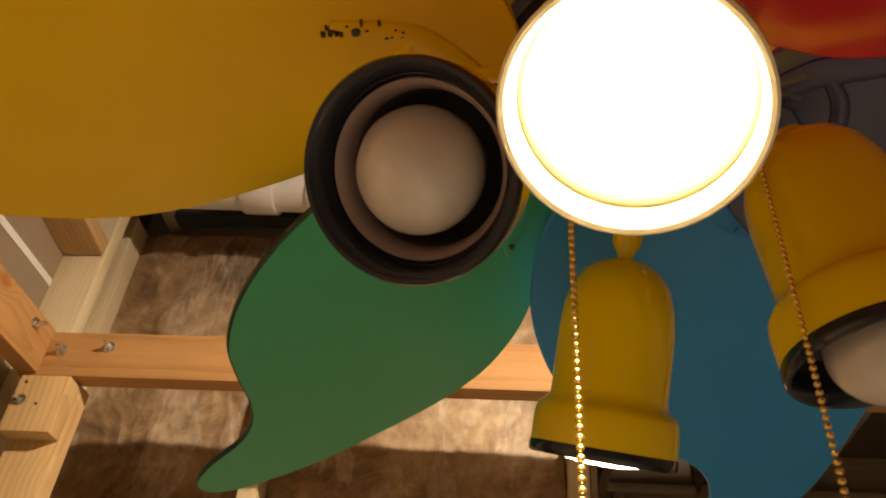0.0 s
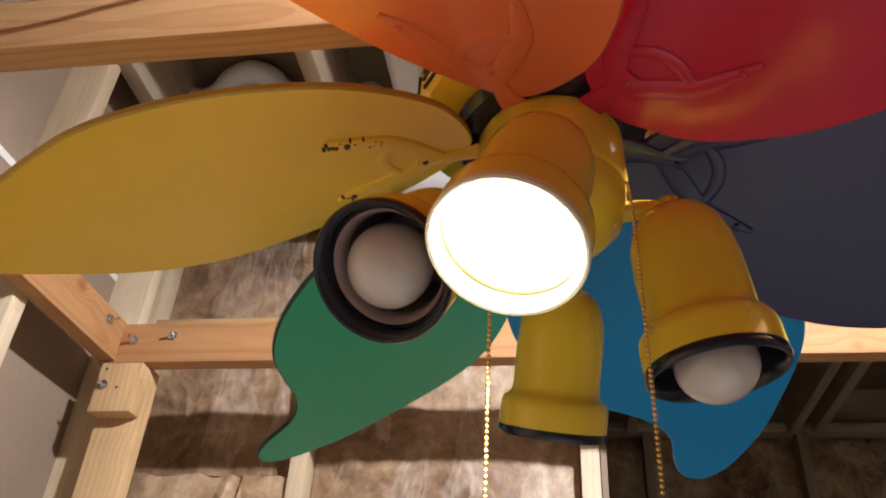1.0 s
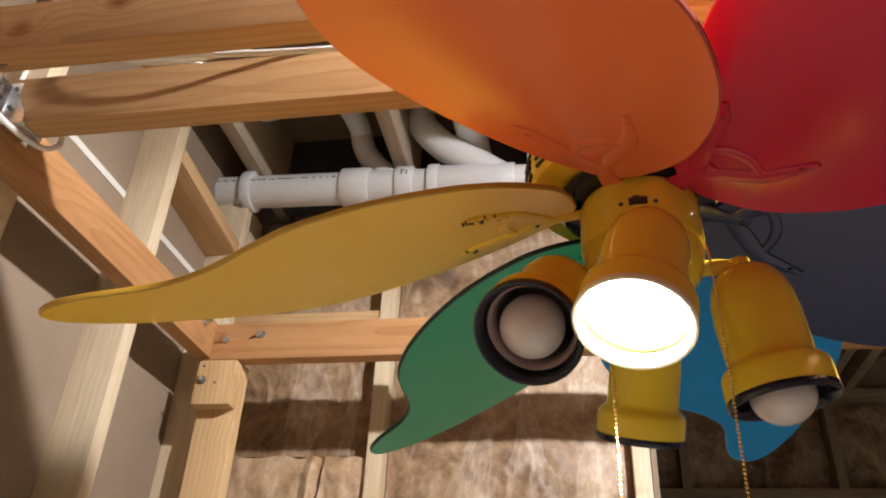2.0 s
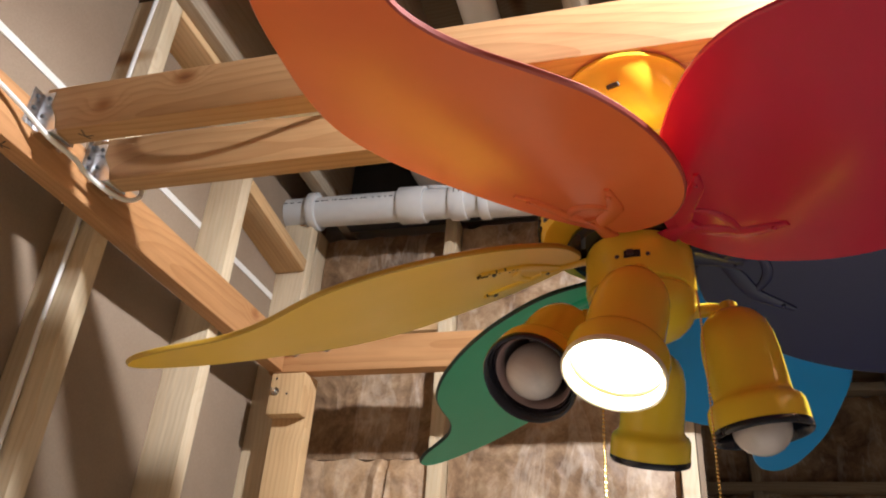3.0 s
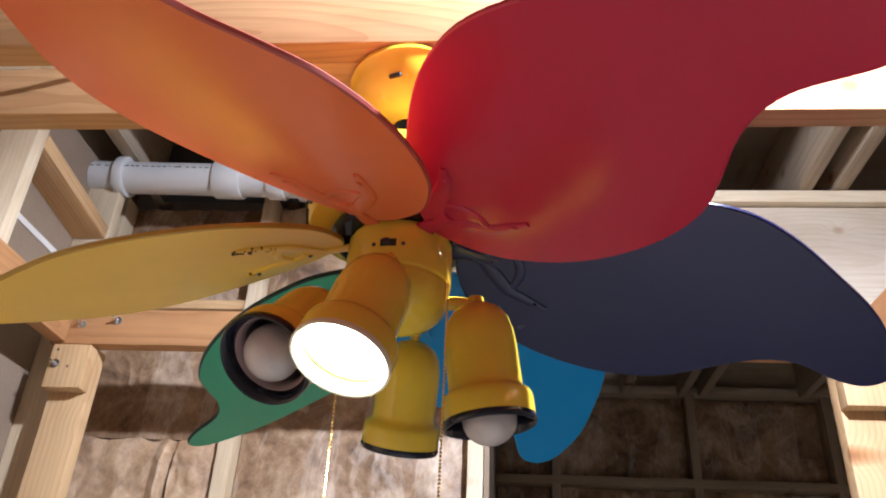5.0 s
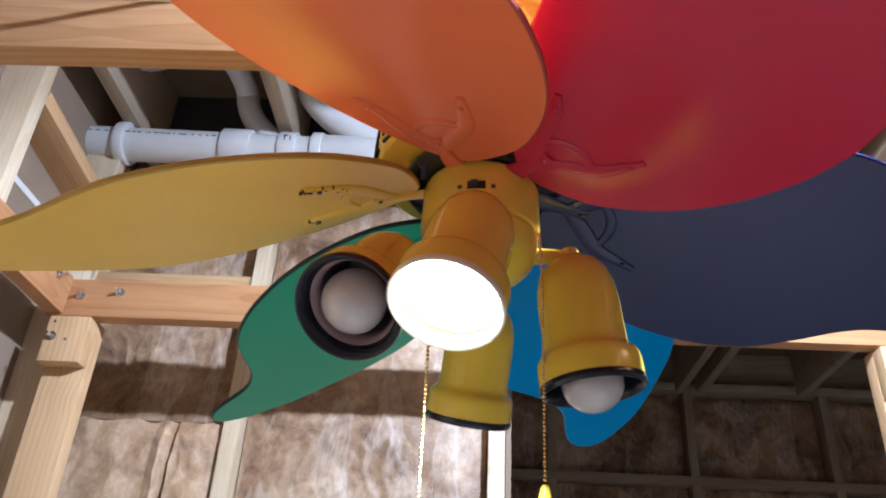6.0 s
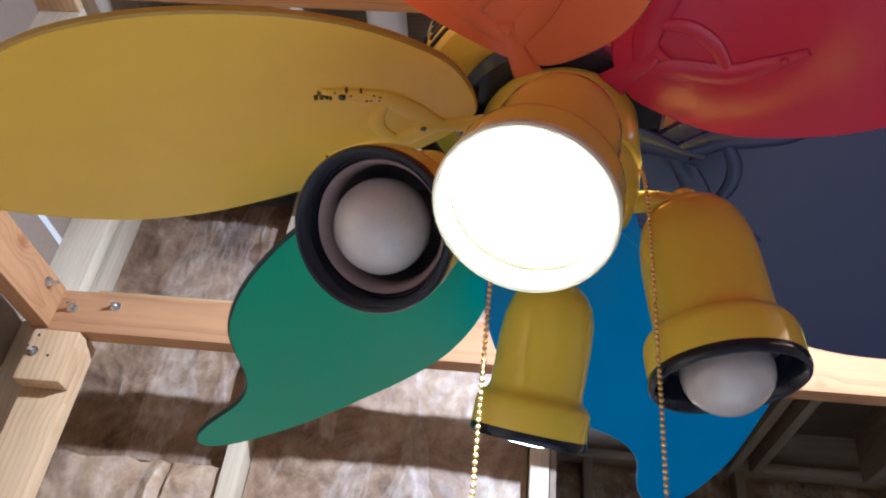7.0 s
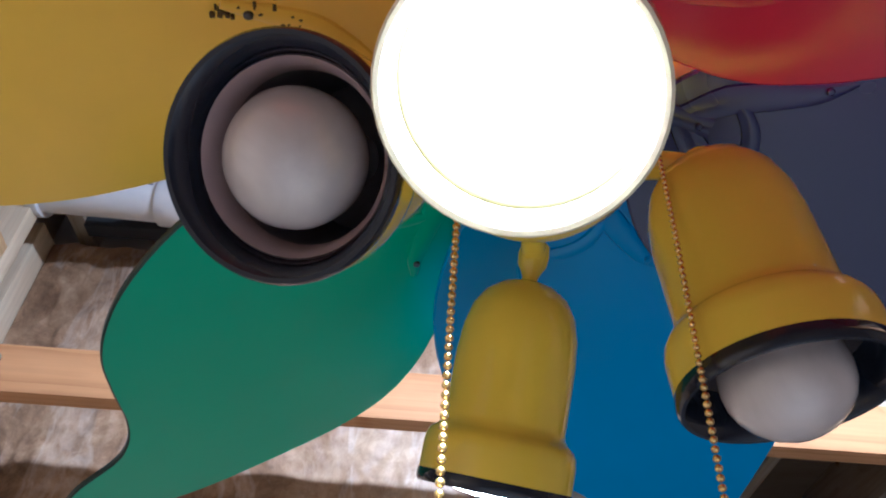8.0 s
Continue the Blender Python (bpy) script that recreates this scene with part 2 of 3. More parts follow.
def sweep_bm(points, radius, seg=10, cap=True):
    """A round tube along a smooth line; radius is a number or a list along the line."""
    bm = bmesh.new()
    pts = [Vector(p) for p in points]
    rings = []
    up = Vector((0.13, 0.31, 0.94)).normalized()
    for k, p in enumerate(pts):
        d = (pts[min(k + 1, len(pts) - 1)] - pts[max(k - 1, 0)]).normalized()
        a = d.cross(up).normalized()
        b = d.cross(a)
        r = radius[k] if isinstance(radius, (list, tuple)) else radius
        rings.append([bm.verts.new(p + r * (math.cos(2 * math.pi * j / seg) * a + math.sin(2 * math.pi * j / seg) * b)) for j in range(seg)])
    for a, b in zip(rings, rings[1:]):
        for j in range(seg):
            bm.faces.new((a[j], a[(j + 1) % seg], b[(j + 1) % seg], b[j]))
    if cap:
        bm.faces.new(rings[0])
        bm.faces.new(rings[-1])
    return bm


def smooth_line(points, steps=8):
    pts = [Vector(p) for p in points]
    ext = [2 * pts[0] - pts[1]] + pts + [2 * pts[-1] - pts[-2]]
    out = []
    for i in range(1, len(ext) - 2):
        p0, p1, p2, p3 = ext[i - 1:i + 3]
        for k in range(steps):
            t = k / steps
            out.append(0.5 * (2 * p1 + (p2 - p0) * t + (2 * p0 - 5 * p1 + 4 * p2 - p3) * t * t + (3 * p1 - p0 - 3 * p2 + p3) * t ** 3))
    out.append(pts[-1])
    return out


def join_bm(target, source, m=None):
    if m is not None:
        source.transform(m)
    me = bpy.data.meshes.new("tmp")
    source.to_mesh(me)
    source.free()
    target.from_mesh(me)
    bpy.data.meshes.remove(me)
    return target


def board(name, p0, p1, w, h, mat, label, category, group="", kind=""):
    """A sawn board from p0 to p1 (middle of its end faces): w across (sideways), h upright, or for an upright board w along x and h along y."""
    a, b = Vector(p0), Vector(p1)
    d = b - a
    bm = box_bm(d.length, w, h, 0.0025)
    if abs(d.z) > 0.8 * d.length:
        rot = Matrix(((0, 1, 0), (0, 0, 1), (1, 0, 0))).to_4x4()
    else:
        x = d.normalized()
        y = Vector((0, 0, 1)).cross(x).normalized()
        z = x.cross(y)
        rot = Matrix((x, y, z)).transposed().to_4x4()
    return thing(name, bm, mat, Matrix.Translation((a + b) / 2) @ rot, label, category, group, kind)


# ---- shell of the room ----
X_WALL, Y_BACK, Y_FAR, Z_TOP = -0.954, 1.44, 3.14, 2.66
Z_DECK = Z_TOP + 0.235


def slab(name, x0, x1, y0, y1, z0, z1, mat, label, category, kind="structure"):
    return thing(name, box_bm(x1 - x0, y1 - y0, z1 - z0, 0), mat, pose((x0 + x1) / 2, (y0 + y1) / 2, (z0 + z1) / 2), label, category, "", kind)


# floor, south and east walls are unseen, added to enclose and bounce the light
slab("floor", -1.1, 3.0, -3.2, 3.4, -0.1, 0.0, CONCRETE, "unseen grey floor added to close the room and bounce light", "floor")
slab("ceiling", -1.1, 3.0, -3.2, 3.4, Z_DECK, Z_DECK + 0.02, SUBFLOOR, "dark wooden subfloor over the basement", "ceiling")
slab("wall_west", X_WALL - 0.013, X_WALL, -3.0, Y_BACK + 0.1, 0.0, Z_DECK, DRYWALL, "unpainted brown-grey drywall behind open studs", "wall")
slab("unseen_wall_south", -1.1, 3.0, -3.1, -3.0, 0.0, Z_DECK, DRYWALL, "unseen drywall added to close the room behind the walk", "wall")
slab("unseen_wall_east", 2.8, 2.9, -3.0, 3.3, 0.0, Z_DECK, DRYWALL, "unseen drywall added to close the room on the east", "wall")
slab("wall_north", -1.1, 0.144, Y_BACK + 0.06, Y_BACK + 0.1, 0.0, Z_DECK, CONCRETE, "concrete wall behind the insulation", "wall")
slab("wall_recess", 0.146, 0.158, Y_BACK - 0.06, Y_FAR + 0.1, 0.0, Z_DECK, DRYWALL, "drywall side of the deep recess", "wall")
slab("wall_far", 0.16, 2.8, Y_FAR + 0.10, Y_FAR + 0.16, 0.0, Z_DECK, CONCRETE, "concrete wall deeper in the basement", "wall")
slab("joint_tape", X_WALL, X_WALL + 0.002, -3.0, Y_BACK, 2.325, 2.341, TAPE, "white strip along the drywall's joint", "tape")

# ---- timber frame under the ceiling ----
S, W = 0.038, 0.089
JOIST_Z = 2.108
FRAME_L, FRAME_R = -0.827, 0.965


def joist(y, group="frame joists"):
    return board("ceiling_joist", (FRAME_L, y + S / 2, JOIST_Z + W / 2), (FRAME_R, y + S / 2, JOIST_Z + W / 2), S, W, BROWN_PINE,
                 "sawn pine joist hung between two ledger boards", "joist", group)


def pencil_mark(host, at, size):
    """A carpenter's mark: an upright stroke and two slanting ones, drawn on a board's underside."""
    bm = bmesh.new()
    for x0, y0, x1, y1 in ((0, -0.5, 0, 0.5), (0, 0.05, 0.55, 0.5), (0, 0.05, 0.6, -0.45)):
        d = Vector((x1 - x0, y1 - y0, 0))
        st = box_bm(d.length, 0.10, 0.02, 0)
        join_bm(bm, st, Matrix.Translation(((x0 + x1) / 2, (y0 + y1) / 2, 0)) @ Matrix.Rotation(math.atan2(d.y, d.x), 4, "Z"))
    part("pencil_mark", bm, INK, host, "dark carpenter's mark", host.matrix_basis.inverted() @ at @ Matrix.Scale(size, 4))


front_joist = joist(0.240)
joist(0.375)
pencil_mark(front_joist, pose(-0.745, 0.262, JOIST_Z - 0.0002, 0, 0, -35), 0.020)
west_ledger = board("ledger_board", (FRAME_L - S / 2, -1.2, 2.116), (FRAME_L - S / 2, 1.147, 2.116), S, W, FIR, "orange-toned ledger board nailed across the wall studs", "beam", "frame beams")
board("ledger_board", (FRAME_R + S / 2, -1.2, 2.116), (FRAME_R + S / 2, 1.147, 2.116), S, W, FIR, "orange-toned ledger board opposite the stud wall", "beam", "frame beams")
pencil_mark(west_ledger, pose(-0.848, 0.215, 2.0713, 0, 0, 20), 0.020)
board("cross_beam", (FRAME_L - S, 1.166, 2.112), (FRAME_R + S, 1.166, 2.112), S, W, FIR, "reddish fir beam bolted at both ends", "beam", "frame beams")
for sx in (-0.801, 0.945):
    board("post", (sx, 1.193, 0.0), (sx, 1.193, 2.066), W, S, PINE, "upright pine post carrying the frame's corner", "post", "frame posts")
    block = board("packing_block", (sx, 1.155, 1.958), (sx, 1.155, 2.062), W, S, PINE, "short pine block screwed to the post", "wood block", "packing blocks")
    for dx, dz in ((0.003, 0.0), (-0.030, 0.040)):
        part("nail_head", lathe_bm([(0.0, 0.0006), (0.0028, 0.0005), (0.0030, 0.0), (0.0, -0.001)], 12), INK, block, "dark nail head",
             block.matrix_basis.inverted() @ pose(sx + dx, 1.1357, 2.008 + dz, 90, 0, 0))

# ---- stud walls ----
for y in (0.06, 0.482, 0.880, 1.262):
    board("wall_stud", (X_WALL + W / 2, y, 0.0), (X_WALL + W / 2, y, Z_TOP), W, S, PALE_PINE, "pale pine wall stud against drywall", "stud", "west wall studs")
for x in (-0.93, -0.485, 0.125):
    board("wall_stud", (x, Y_BACK - 0.02, 0.0), (x, Y_BACK - 0.02, 2.63), S, W, PALE_PINE, "pine stud between insulation batts", "stud", "north wall studs")
board("wall_blocking", (X_WALL + W / 2, 0.900, 2.466), (X_WALL + W / 2, 1.242, 2.424), W, S, PINE, "pine blocking between two wall studs", "stud", "wall blocking")
board("wall_blocking", (X_WALL + W / 2, 0.502, 2.66), (X_WALL + W / 2, 0.860, 2.66), W, S, PINE, "pine blocking between two wall studs", "stud", "wall blocking")
board("sill_plate", (-0.908, 1.42, 2.287), (-0.506, 1.42, 2.287), W * 0.8, S * 0.7, PINE, "pine plate between two studs of the insulated wall", "stud", "wall blocking")

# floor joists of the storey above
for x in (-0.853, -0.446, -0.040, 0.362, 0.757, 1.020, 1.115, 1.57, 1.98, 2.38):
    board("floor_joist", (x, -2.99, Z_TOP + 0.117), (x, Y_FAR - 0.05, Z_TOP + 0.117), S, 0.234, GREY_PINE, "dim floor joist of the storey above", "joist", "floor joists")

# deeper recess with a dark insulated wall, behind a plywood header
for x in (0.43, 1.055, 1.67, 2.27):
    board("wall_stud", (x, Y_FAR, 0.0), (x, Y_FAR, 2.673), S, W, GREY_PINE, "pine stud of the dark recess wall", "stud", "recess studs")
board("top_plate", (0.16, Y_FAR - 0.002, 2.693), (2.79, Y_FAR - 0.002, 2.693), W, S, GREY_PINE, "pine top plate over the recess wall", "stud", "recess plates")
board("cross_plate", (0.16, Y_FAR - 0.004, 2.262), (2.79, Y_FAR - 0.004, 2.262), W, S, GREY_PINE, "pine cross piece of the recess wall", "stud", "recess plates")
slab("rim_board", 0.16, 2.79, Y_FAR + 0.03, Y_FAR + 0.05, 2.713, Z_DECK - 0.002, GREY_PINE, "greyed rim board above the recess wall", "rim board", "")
thing("plywood_sheet", box_bm(2.63, 0.018, 0.31, 0.002), PLYWOOD, pose(1.475, 1.409, 2.461), "pale plywood sheet across the header", "plywood")
board("header_plate", (0.16, 1.405, 2.638), (2.79, 1.405, 2.638), 0.06, S, PALE_PINE, "pale pine plate along the top of the header", "stud", "header plates")


def crumple(x, z, seed, scale):
    """Height of sharp creases between flat facets, 0 in a crease and 1 on a facet."""
    near = noise.voronoi((x * scale, z * scale * 0.8, seed))[0]
    return min(1.0, 2.2 * (near[1] - near[0]))


def batt(x0, x1, z0, z1, y, seed, mat=None, slit=0.0, crisp=1.0):
    """A soft batt with folds and creases; slit: a place along its width where the wrap is cut and curls up."""
    nx, nz = 120, int(max(30, min(190, 200 * (z1 - z0))))
    bm = bmesh.new()
    grid = []
    for j in range(nz + 1):
        row = []
        for i in range(nx + 1):
            u, v = i / nx, j / nz
            x, z = x0 + (x1 - x0) * u, z0 + (z1 - z0) * v
            edge = min(1, 7 * min(u, 1 - u)) * min(1, 9 * min(v, 1 - v) + 0.35)
            soft = noise.noise((x * 5 + seed, z * 4, seed))
            bend = noise.noise((x * 7, z * 7, seed + 9)) * 0.6
            fold = 1 - abs(noise.noise((x * 9 + bend * 3, z * 7 + seed + bend * 3, seed * 2.0))) * 2.4
            d = 0.010 + 0.014 * soft + 0.004 * max(0, fold) ** 2
            wx, wz = x + 0.02 * bend, z + 0.03 * noise.noise((x * 6, z * 6, seed + 3))
            d += crisp * (0.0065 * crumple(wx, wz, seed, 9.0) + 0.0016 * crumple(wx, wz, seed + 5, 21.0))
            if slit:
                c = u - slit - 0.02 * math.sin(9 * z + seed)
                d += 0.016 * max(0, 1 - abs(c + 0.035) / 0.06) - 0.034 * max(0, 1 - abs(c) / 0.022)
            ragged = 0.010 * noise.noise((x * 22, seed, 2.0)) * max(0, v - 0.9) * 10
            row.append(bm.verts.new((x, y - edge * d, z + ragged)))
        grid.append(row)
    for j in range(nz):
        for i in range(nx):
            bm.faces.new((grid[j][i], grid[j][i + 1], grid[j + 1][i + 1], grid[j + 1][i]))
    ring = bmesh.ops.extrude_edge_only(bm, edges=[e for e in bm.edges if e.is_boundary])
    for v in [g for g in ring["geom"] if isinstance(g, bmesh.types.BMVert)]:
        v.co.y = y + 0.05
    return thing("insulation_batt", bm, mat or BATT, pose(0, 0, 0), "brown fibreglass batt wrapped in wrinkled film", "insulation", "insulation batts")


tagged(batt(-0.908, -0.507, 1.20, 1.916, Y_BACK - 0.045, 1.3, KRAFT, 0.73, 1.3), "brown paper-faced insulation batt with a cut edge")
batt(-0.908, -0.507, 1.930, 2.62, Y_BACK, 2.7)
batt(-0.463, 0.103, 1.20, 2.62, Y_BACK - 0.015, 4.1)
for x0, x1, sd in ((0.17, 0.408, 5.5), (0.452, 1.033, 6.2), (1.077, 1.648, 7.7), (1.692, 2.248, 8.3)):
    batt(x0, x1, 1.40, 2.240, Y_FAR + 0.02, sd)
    batt(x0, x1, 2.284, 2.670, Y_FAR + 0.03, sd + 3)

# ---- ceiling fan ----
FAN_AT = (0.067, 0.324, 1.870)
FAN = empty_thing("ceiling_fan", pose(*FAN_AT), "children's six-blade rainbow ceiling fan with yellow spotlights", "ceiling fan")

part("canopy", lathe_bm([(0.0, 0.237), (0.080, 0.237), (0.084, 0.234), (0.085, 0.228), (0.081, 0.224), (0.078, 0.214), (0.071, 0.196), (0.058, 0.178), (0.040, 0.166), (0.026, 0.162),
                         (0.024, 0.166), (0.0, 0.168)]), YELLOW, FAN, "yellow enamelled ceiling canopy")
for dx, dz, a in ((0.010, 0.196, -110), (0.0, 0.196, 70)):
    part("canopy_slot", box_bm(0.010, 0.016, 0.006, 0.002), INK, FAN, "dark slot in the canopy", pose(0, 0, 0, 0, 0, a) @ pose(0.069, dx, dz, 0, 35, 0))
part("hanger_ball", lathe_bm([(0.0, 0.175), (0.020, 0.172), (0.024, 0.163), (0.020, 0.154), (0.0, 0.150)], 24), BLACK, FAN, "black hanger ball")
part("downrod", lathe_bm([(0.0, 0.165), (0.0125, 0.165), (0.0125, 0.142), (0.022, 0.140), (0.023, 0.128), (0.0, 0.126)], 24), YELLOW, FAN)
MOTOR = part("motor_housing", lathe_bm([(0.0, 0.130), (0.030, 0.130), (0.038, 0.126), (0.044, 0.112), (0.085, 0.098), (0.108, 0.080), (0.115, 0.062), (0.1155, 0.018), (0.110, 0.008), (0.104, 0.006), (0.0, 0.005)]), YELLOW, FAN,
             "yellow motor housing with vent slots")
for k in range(15):
    for z in (0.016, 0.0245, 0.033, 0.0415):
        if k % 5 != 2:
            part("vent_slot", box_bm(0.003, 0.034, 0.0042, 0.001), INK, MOTOR, "", pose(0, 0, 0, 0, 0, 24 * k) @ pose(0.1152 - (0.0012 if z < 0.02 else 0.0), 0, z))
part("flywheel", lathe_bm([(0.0, 0.005), (0.070, 0.005), (0.082, 0.002), (0.084, -0.004), (0.078, -0.011), (0.0, -0.012)]), BLACK, FAN, "black flywheel disc")
HOUSING = part("switch_housing", lathe_bm([(0.0, -0.012), (0.052, -0.013), (0.0585, -0.016), (0.061, -0.022), (0.0615, -0.066), (0.0605, -0.070), (0.058, -0.071), (0.058, -0.074), (0.0595, -0.076),
                                           (0.0588, -0.090), (0.054, -0.103), (0.043, -0.114), (0.028, -0.121), (0.012, -0.124), (0.0, -0.124)]), YELLOW, FAN, "yellow switch housing and lamp fitter", pose(0.001, -0.006, 0.003))
# slide switch and its screws, on the side that faces the walk
SW = pose(0, 0, 0, 0, 0, -95)
part("switch_plate", box_bm(0.002, 0.018, 0.009, 0.0006), INK, HOUSING, "dark slide switch slot", SW @ pose(0.0607, 0, -0.047))
part("slide_switch", box_bm(0.006, 0.007, 0.006, 0.001), STEEL_DARK, HOUSING, "black reverse switch", SW @ pose(0.0625, -0.002, -0.046))
for dy in (-0.0165, 0.0165):
    part("screw", lathe_bm([(0.0, 0.0018), (0.0018, 0.0013), (0.0025, 0.0), (0.0, -0.002)], 12), STEEL_DARK, HOUSING, "", SW @ pose(0.0592, dy, -0.048, 0, 90, 0))

BLADE_LINE = [(0.070, 0.030), (0.090, 0.075), (0.120, 0.105), (0.165, 0.132), (0.220, 0.148), (0.285, 0.152), (0.345, 0.140), (0.390, 0.115), (0.430, 0.088),
              (0.465, 0.073), (0.500, 0.071), (0.550, 0.085), (0.585, 0.085), (0.605, 0.066), (0.600, 0.035), (0.575, 0.000), (0.540, -0.035), (0.490, -0.070),
              (0.420, -0.112), (0.360, -0.132), (0.300, -0.130), (0.240, -0.112), (0.180, -0.085), (0.130, -0.055), (0.090, -0.022), (0.071, 0.004)]


def blade_bm():
    loop = [(*p, 0) for p in BLADE_LINE]
    pts = smooth_line(loop[-1:] + loop + loop[:2], 5)[5:-6]
    clean = [pts[0]]
    for p in pts[1:]:
        if (p - clean[-1]).length > 1e-4:
            clean.append(p)
    bm = bmesh.new()
    # bevelled edge: four rings, the outer pair on the outline and the inner pair drawn in
    mid = [Vector(p) for p in clean]
    n = len(mid)
    inner = []
    for k in range(n):
        d = (mid[(k + 1) % n] - mid[k - 1]).normalized()
        inner.append(mid[k] + 0.0016 * Vector((d.y, -d.x, 0)) * BLADE_SIDE)
    rings = [[bm.verts.new(p + Vector((0, 0, z))) for p in src] for src, z in ((inner, 0.0), (mid, 0.0014), (mid, 0.0050), (inner, 0.0064))]
    for a, b in zip(rings, rings[1:]):
        for k in range(n):
            bm.faces.new((a[k], a[(k + 1) % n], b[(k + 1) % n], b[k])).material_index = 1
    bm.faces.new(rings[0])
    bm.faces.new(rings[-1])
    return bm


# the outline runs clockwise seen from above, so inward is to its right
BLADE_SIDE = 1.0


def flat_strip(points, widths, low, high):
    """A raised strip on a blade's underside, rounded across: a line of points with half-widths, between two heights."""
    bm = bmesh.new()
    pts = smooth_line([(*p, 0) for p in points], 6)
    n = len(pts)
    ws = np.interp(np.linspace(0, 1, n), np.linspace(0, 1, len(widths)), widths)
    rows = []
    for k, p in enumerate(pts):
        d = (pts[min(k + 1, n - 1)] - pts[max(k - 1, 0)]).normalized()
        s = Vector((-d.y, d.x, 0))
        rows.append([bm.verts.new(p + s * ws[k] * f + Vector((0, 0, z))) for f, z in ((-1, high), (-0.9, low * 0.55), (-0.5, low * 0.93), (0, low), (0.5, low * 0.93), (0.9, low * 0.55), (1, high))])
    for a, b in zip(rows, rows[1:]):
        for j in range(len(a) - 1):
            bm.faces.new((a[j], a[j + 1], b[j + 1], b[j]))
        bm.faces.new((a[-1], a[0], b[0], b[-1]))
    bm.faces.new(rows[0])
    bm.faces.new(rows[-1])
    return bm


def bracket_bm():
    """Scrolled blade iron: a forked stem, a small loop and two curling arms."""
    bm = flat_strip([(0.050, 0.000), (0.075, -0.001), (0.095, 0.001), (0.118, 0.003)], [0.016, 0.010, 0.007, 0.007], -0.0040, 0.0)
    join_bm(bm, flat_strip([(0.098, 0.002), (0.122, -0.016), (0.150, -0.026), (0.172, -0.034), (0.190, -0.046)], [0.008, 0.010, 0.009, 0.007, 0.003], -0.0030, 0.0))
    join_bm(bm, flat_strip([(0.098, 0.002), (0.118, 0.024), (0.138, 0.044), (0.160, 0.053), (0.186, 0.061)], [0.008, 0.010, 0.009, 0.007, 0.003], -0.0030, 0.0))
    join_bm(bm, flat_strip([(0.128, -0.018), (0.143, 0.000), (0.146, 0.020), (0.138, 0.042)], [0.004, 0.006, 0.006, 0.004], -0.0026, 0.0))
    return bm


# droop outward, roll down on the counter-clockwise side, turn and lift of each blade
BLADES = [("green", 10.8, 17.4, -0.9, -0.001), ("yellow", 15.0, 14.1, 0.0, 0.002), ("orange", 5.8, 14.9, 1.2, -0.007),
          ("red", 9.3, 13.8, -2.8, -0.009), ("navy", 8.8, 20.0, 1.1, -0.004), ("blue", 9.9, 11.2, 0.4, 0.002)]
for k, (colour, droop, pitch, turn, lift) in enumerate(BLADES):
    m = pose(0, 0, lift, 0, 0, 125 + 60 * k + turn) @ pose(0, 0, 0, 0, droop, 0) @ pose(0, 0, 0, -pitch, 0, 0)
    bl = part("blade", blade_bm(), [BLADE_COLOURS[colour], BLADE_EDGES.get(colour, BLADE_COLOURS[colour])], FAN, colour + " painted curl-tipped fan blade", m)
    br = part("blade_bracket", bracket_bm(), BLADE_COLOURS[colour], bl, colour + " scrolled blade bracket")
    for px, py in ((0.110, 0.003), (0.172, 0.056), (0.176, -0.037)):
        part("screw", lathe_bm([(0.0, -0.0058), (0.0016, -0.0056), (0.0025, -0.0048), (0.0027, -0.003), (0.0, -0.002)], 12), STEEL_DARK if colour in ("yellow", "green") else BLADE_COLOURS[colour], bl, "", pose(px, py, 0))


def flakes_bm(seed):
    """Small ragged spots where the paint has come off, a hair proud of the bracket's arms."""
    rnd = random.Random(seed)
    bm = bmesh.new()
    for cx, cy, reach, count in ((0.176, 0.057, 0.016, 13), (0.150, 0.050, 0.012, 5), (0.180, -0.040, 0.010, 6)):
        for _ in range(count):
            x, y, r = cx + rnd.gauss(0, reach * 0.5), cy + rnd.gauss(0, 0.003), rnd.uniform(0.0004, 0.0010)
            low = [bm.verts.new((x + 1.5 * r * math.cos(a) * rnd.uniform(0.6, 1.2), y + r * math.sin(a) * rnd.uniform(0.6, 1.2), -0.0034)) for a in (0, 0.9, 1.8, 2.7, 3.6, 4.5, 5.4)]
            high = [bm.verts.new((v.co.x, v.co.y, 0.0)) for v in low]
            bm.faces.new(low)
            for k in range(7):
                bm.faces.new((low[k], low[(k + 1) % 7], high[(k + 1) % 7], high[k]))
    return bm


for bl in [ob for ob in FAN.children if ob.name.startswith("blade")][1:2]:
    tagged(part("paint_flakes", flakes_bm(3), FLAKED, bl), "dark spots of flaked paint", kind="stuff")


def crown_bm():
    """Fluted swivel nut on top of a shade."""
    bm = lathe_bm([(0.0, 0.023), (0.0080, 0.023), (0.0100, 0.021), (0.0108, 0.014), (0.0100, 0.006), (0.0070, 0.001), (0.0055, -0.003), (0.0060, -0.006), (0.0, -0.006)], 48)
    for v in bm.verts:
        r = math.hypot(v.co.x, v.co.y)
        if r > 0.0078 and v.co.z < 0.022:
            k = 1 - 0.10 * max(0.0, math.cos(8 * math.atan2(v.co.y, v.co.x)))
            v.co.x, v.co.y = v.co.x * k, v.co.y * k
    return bm


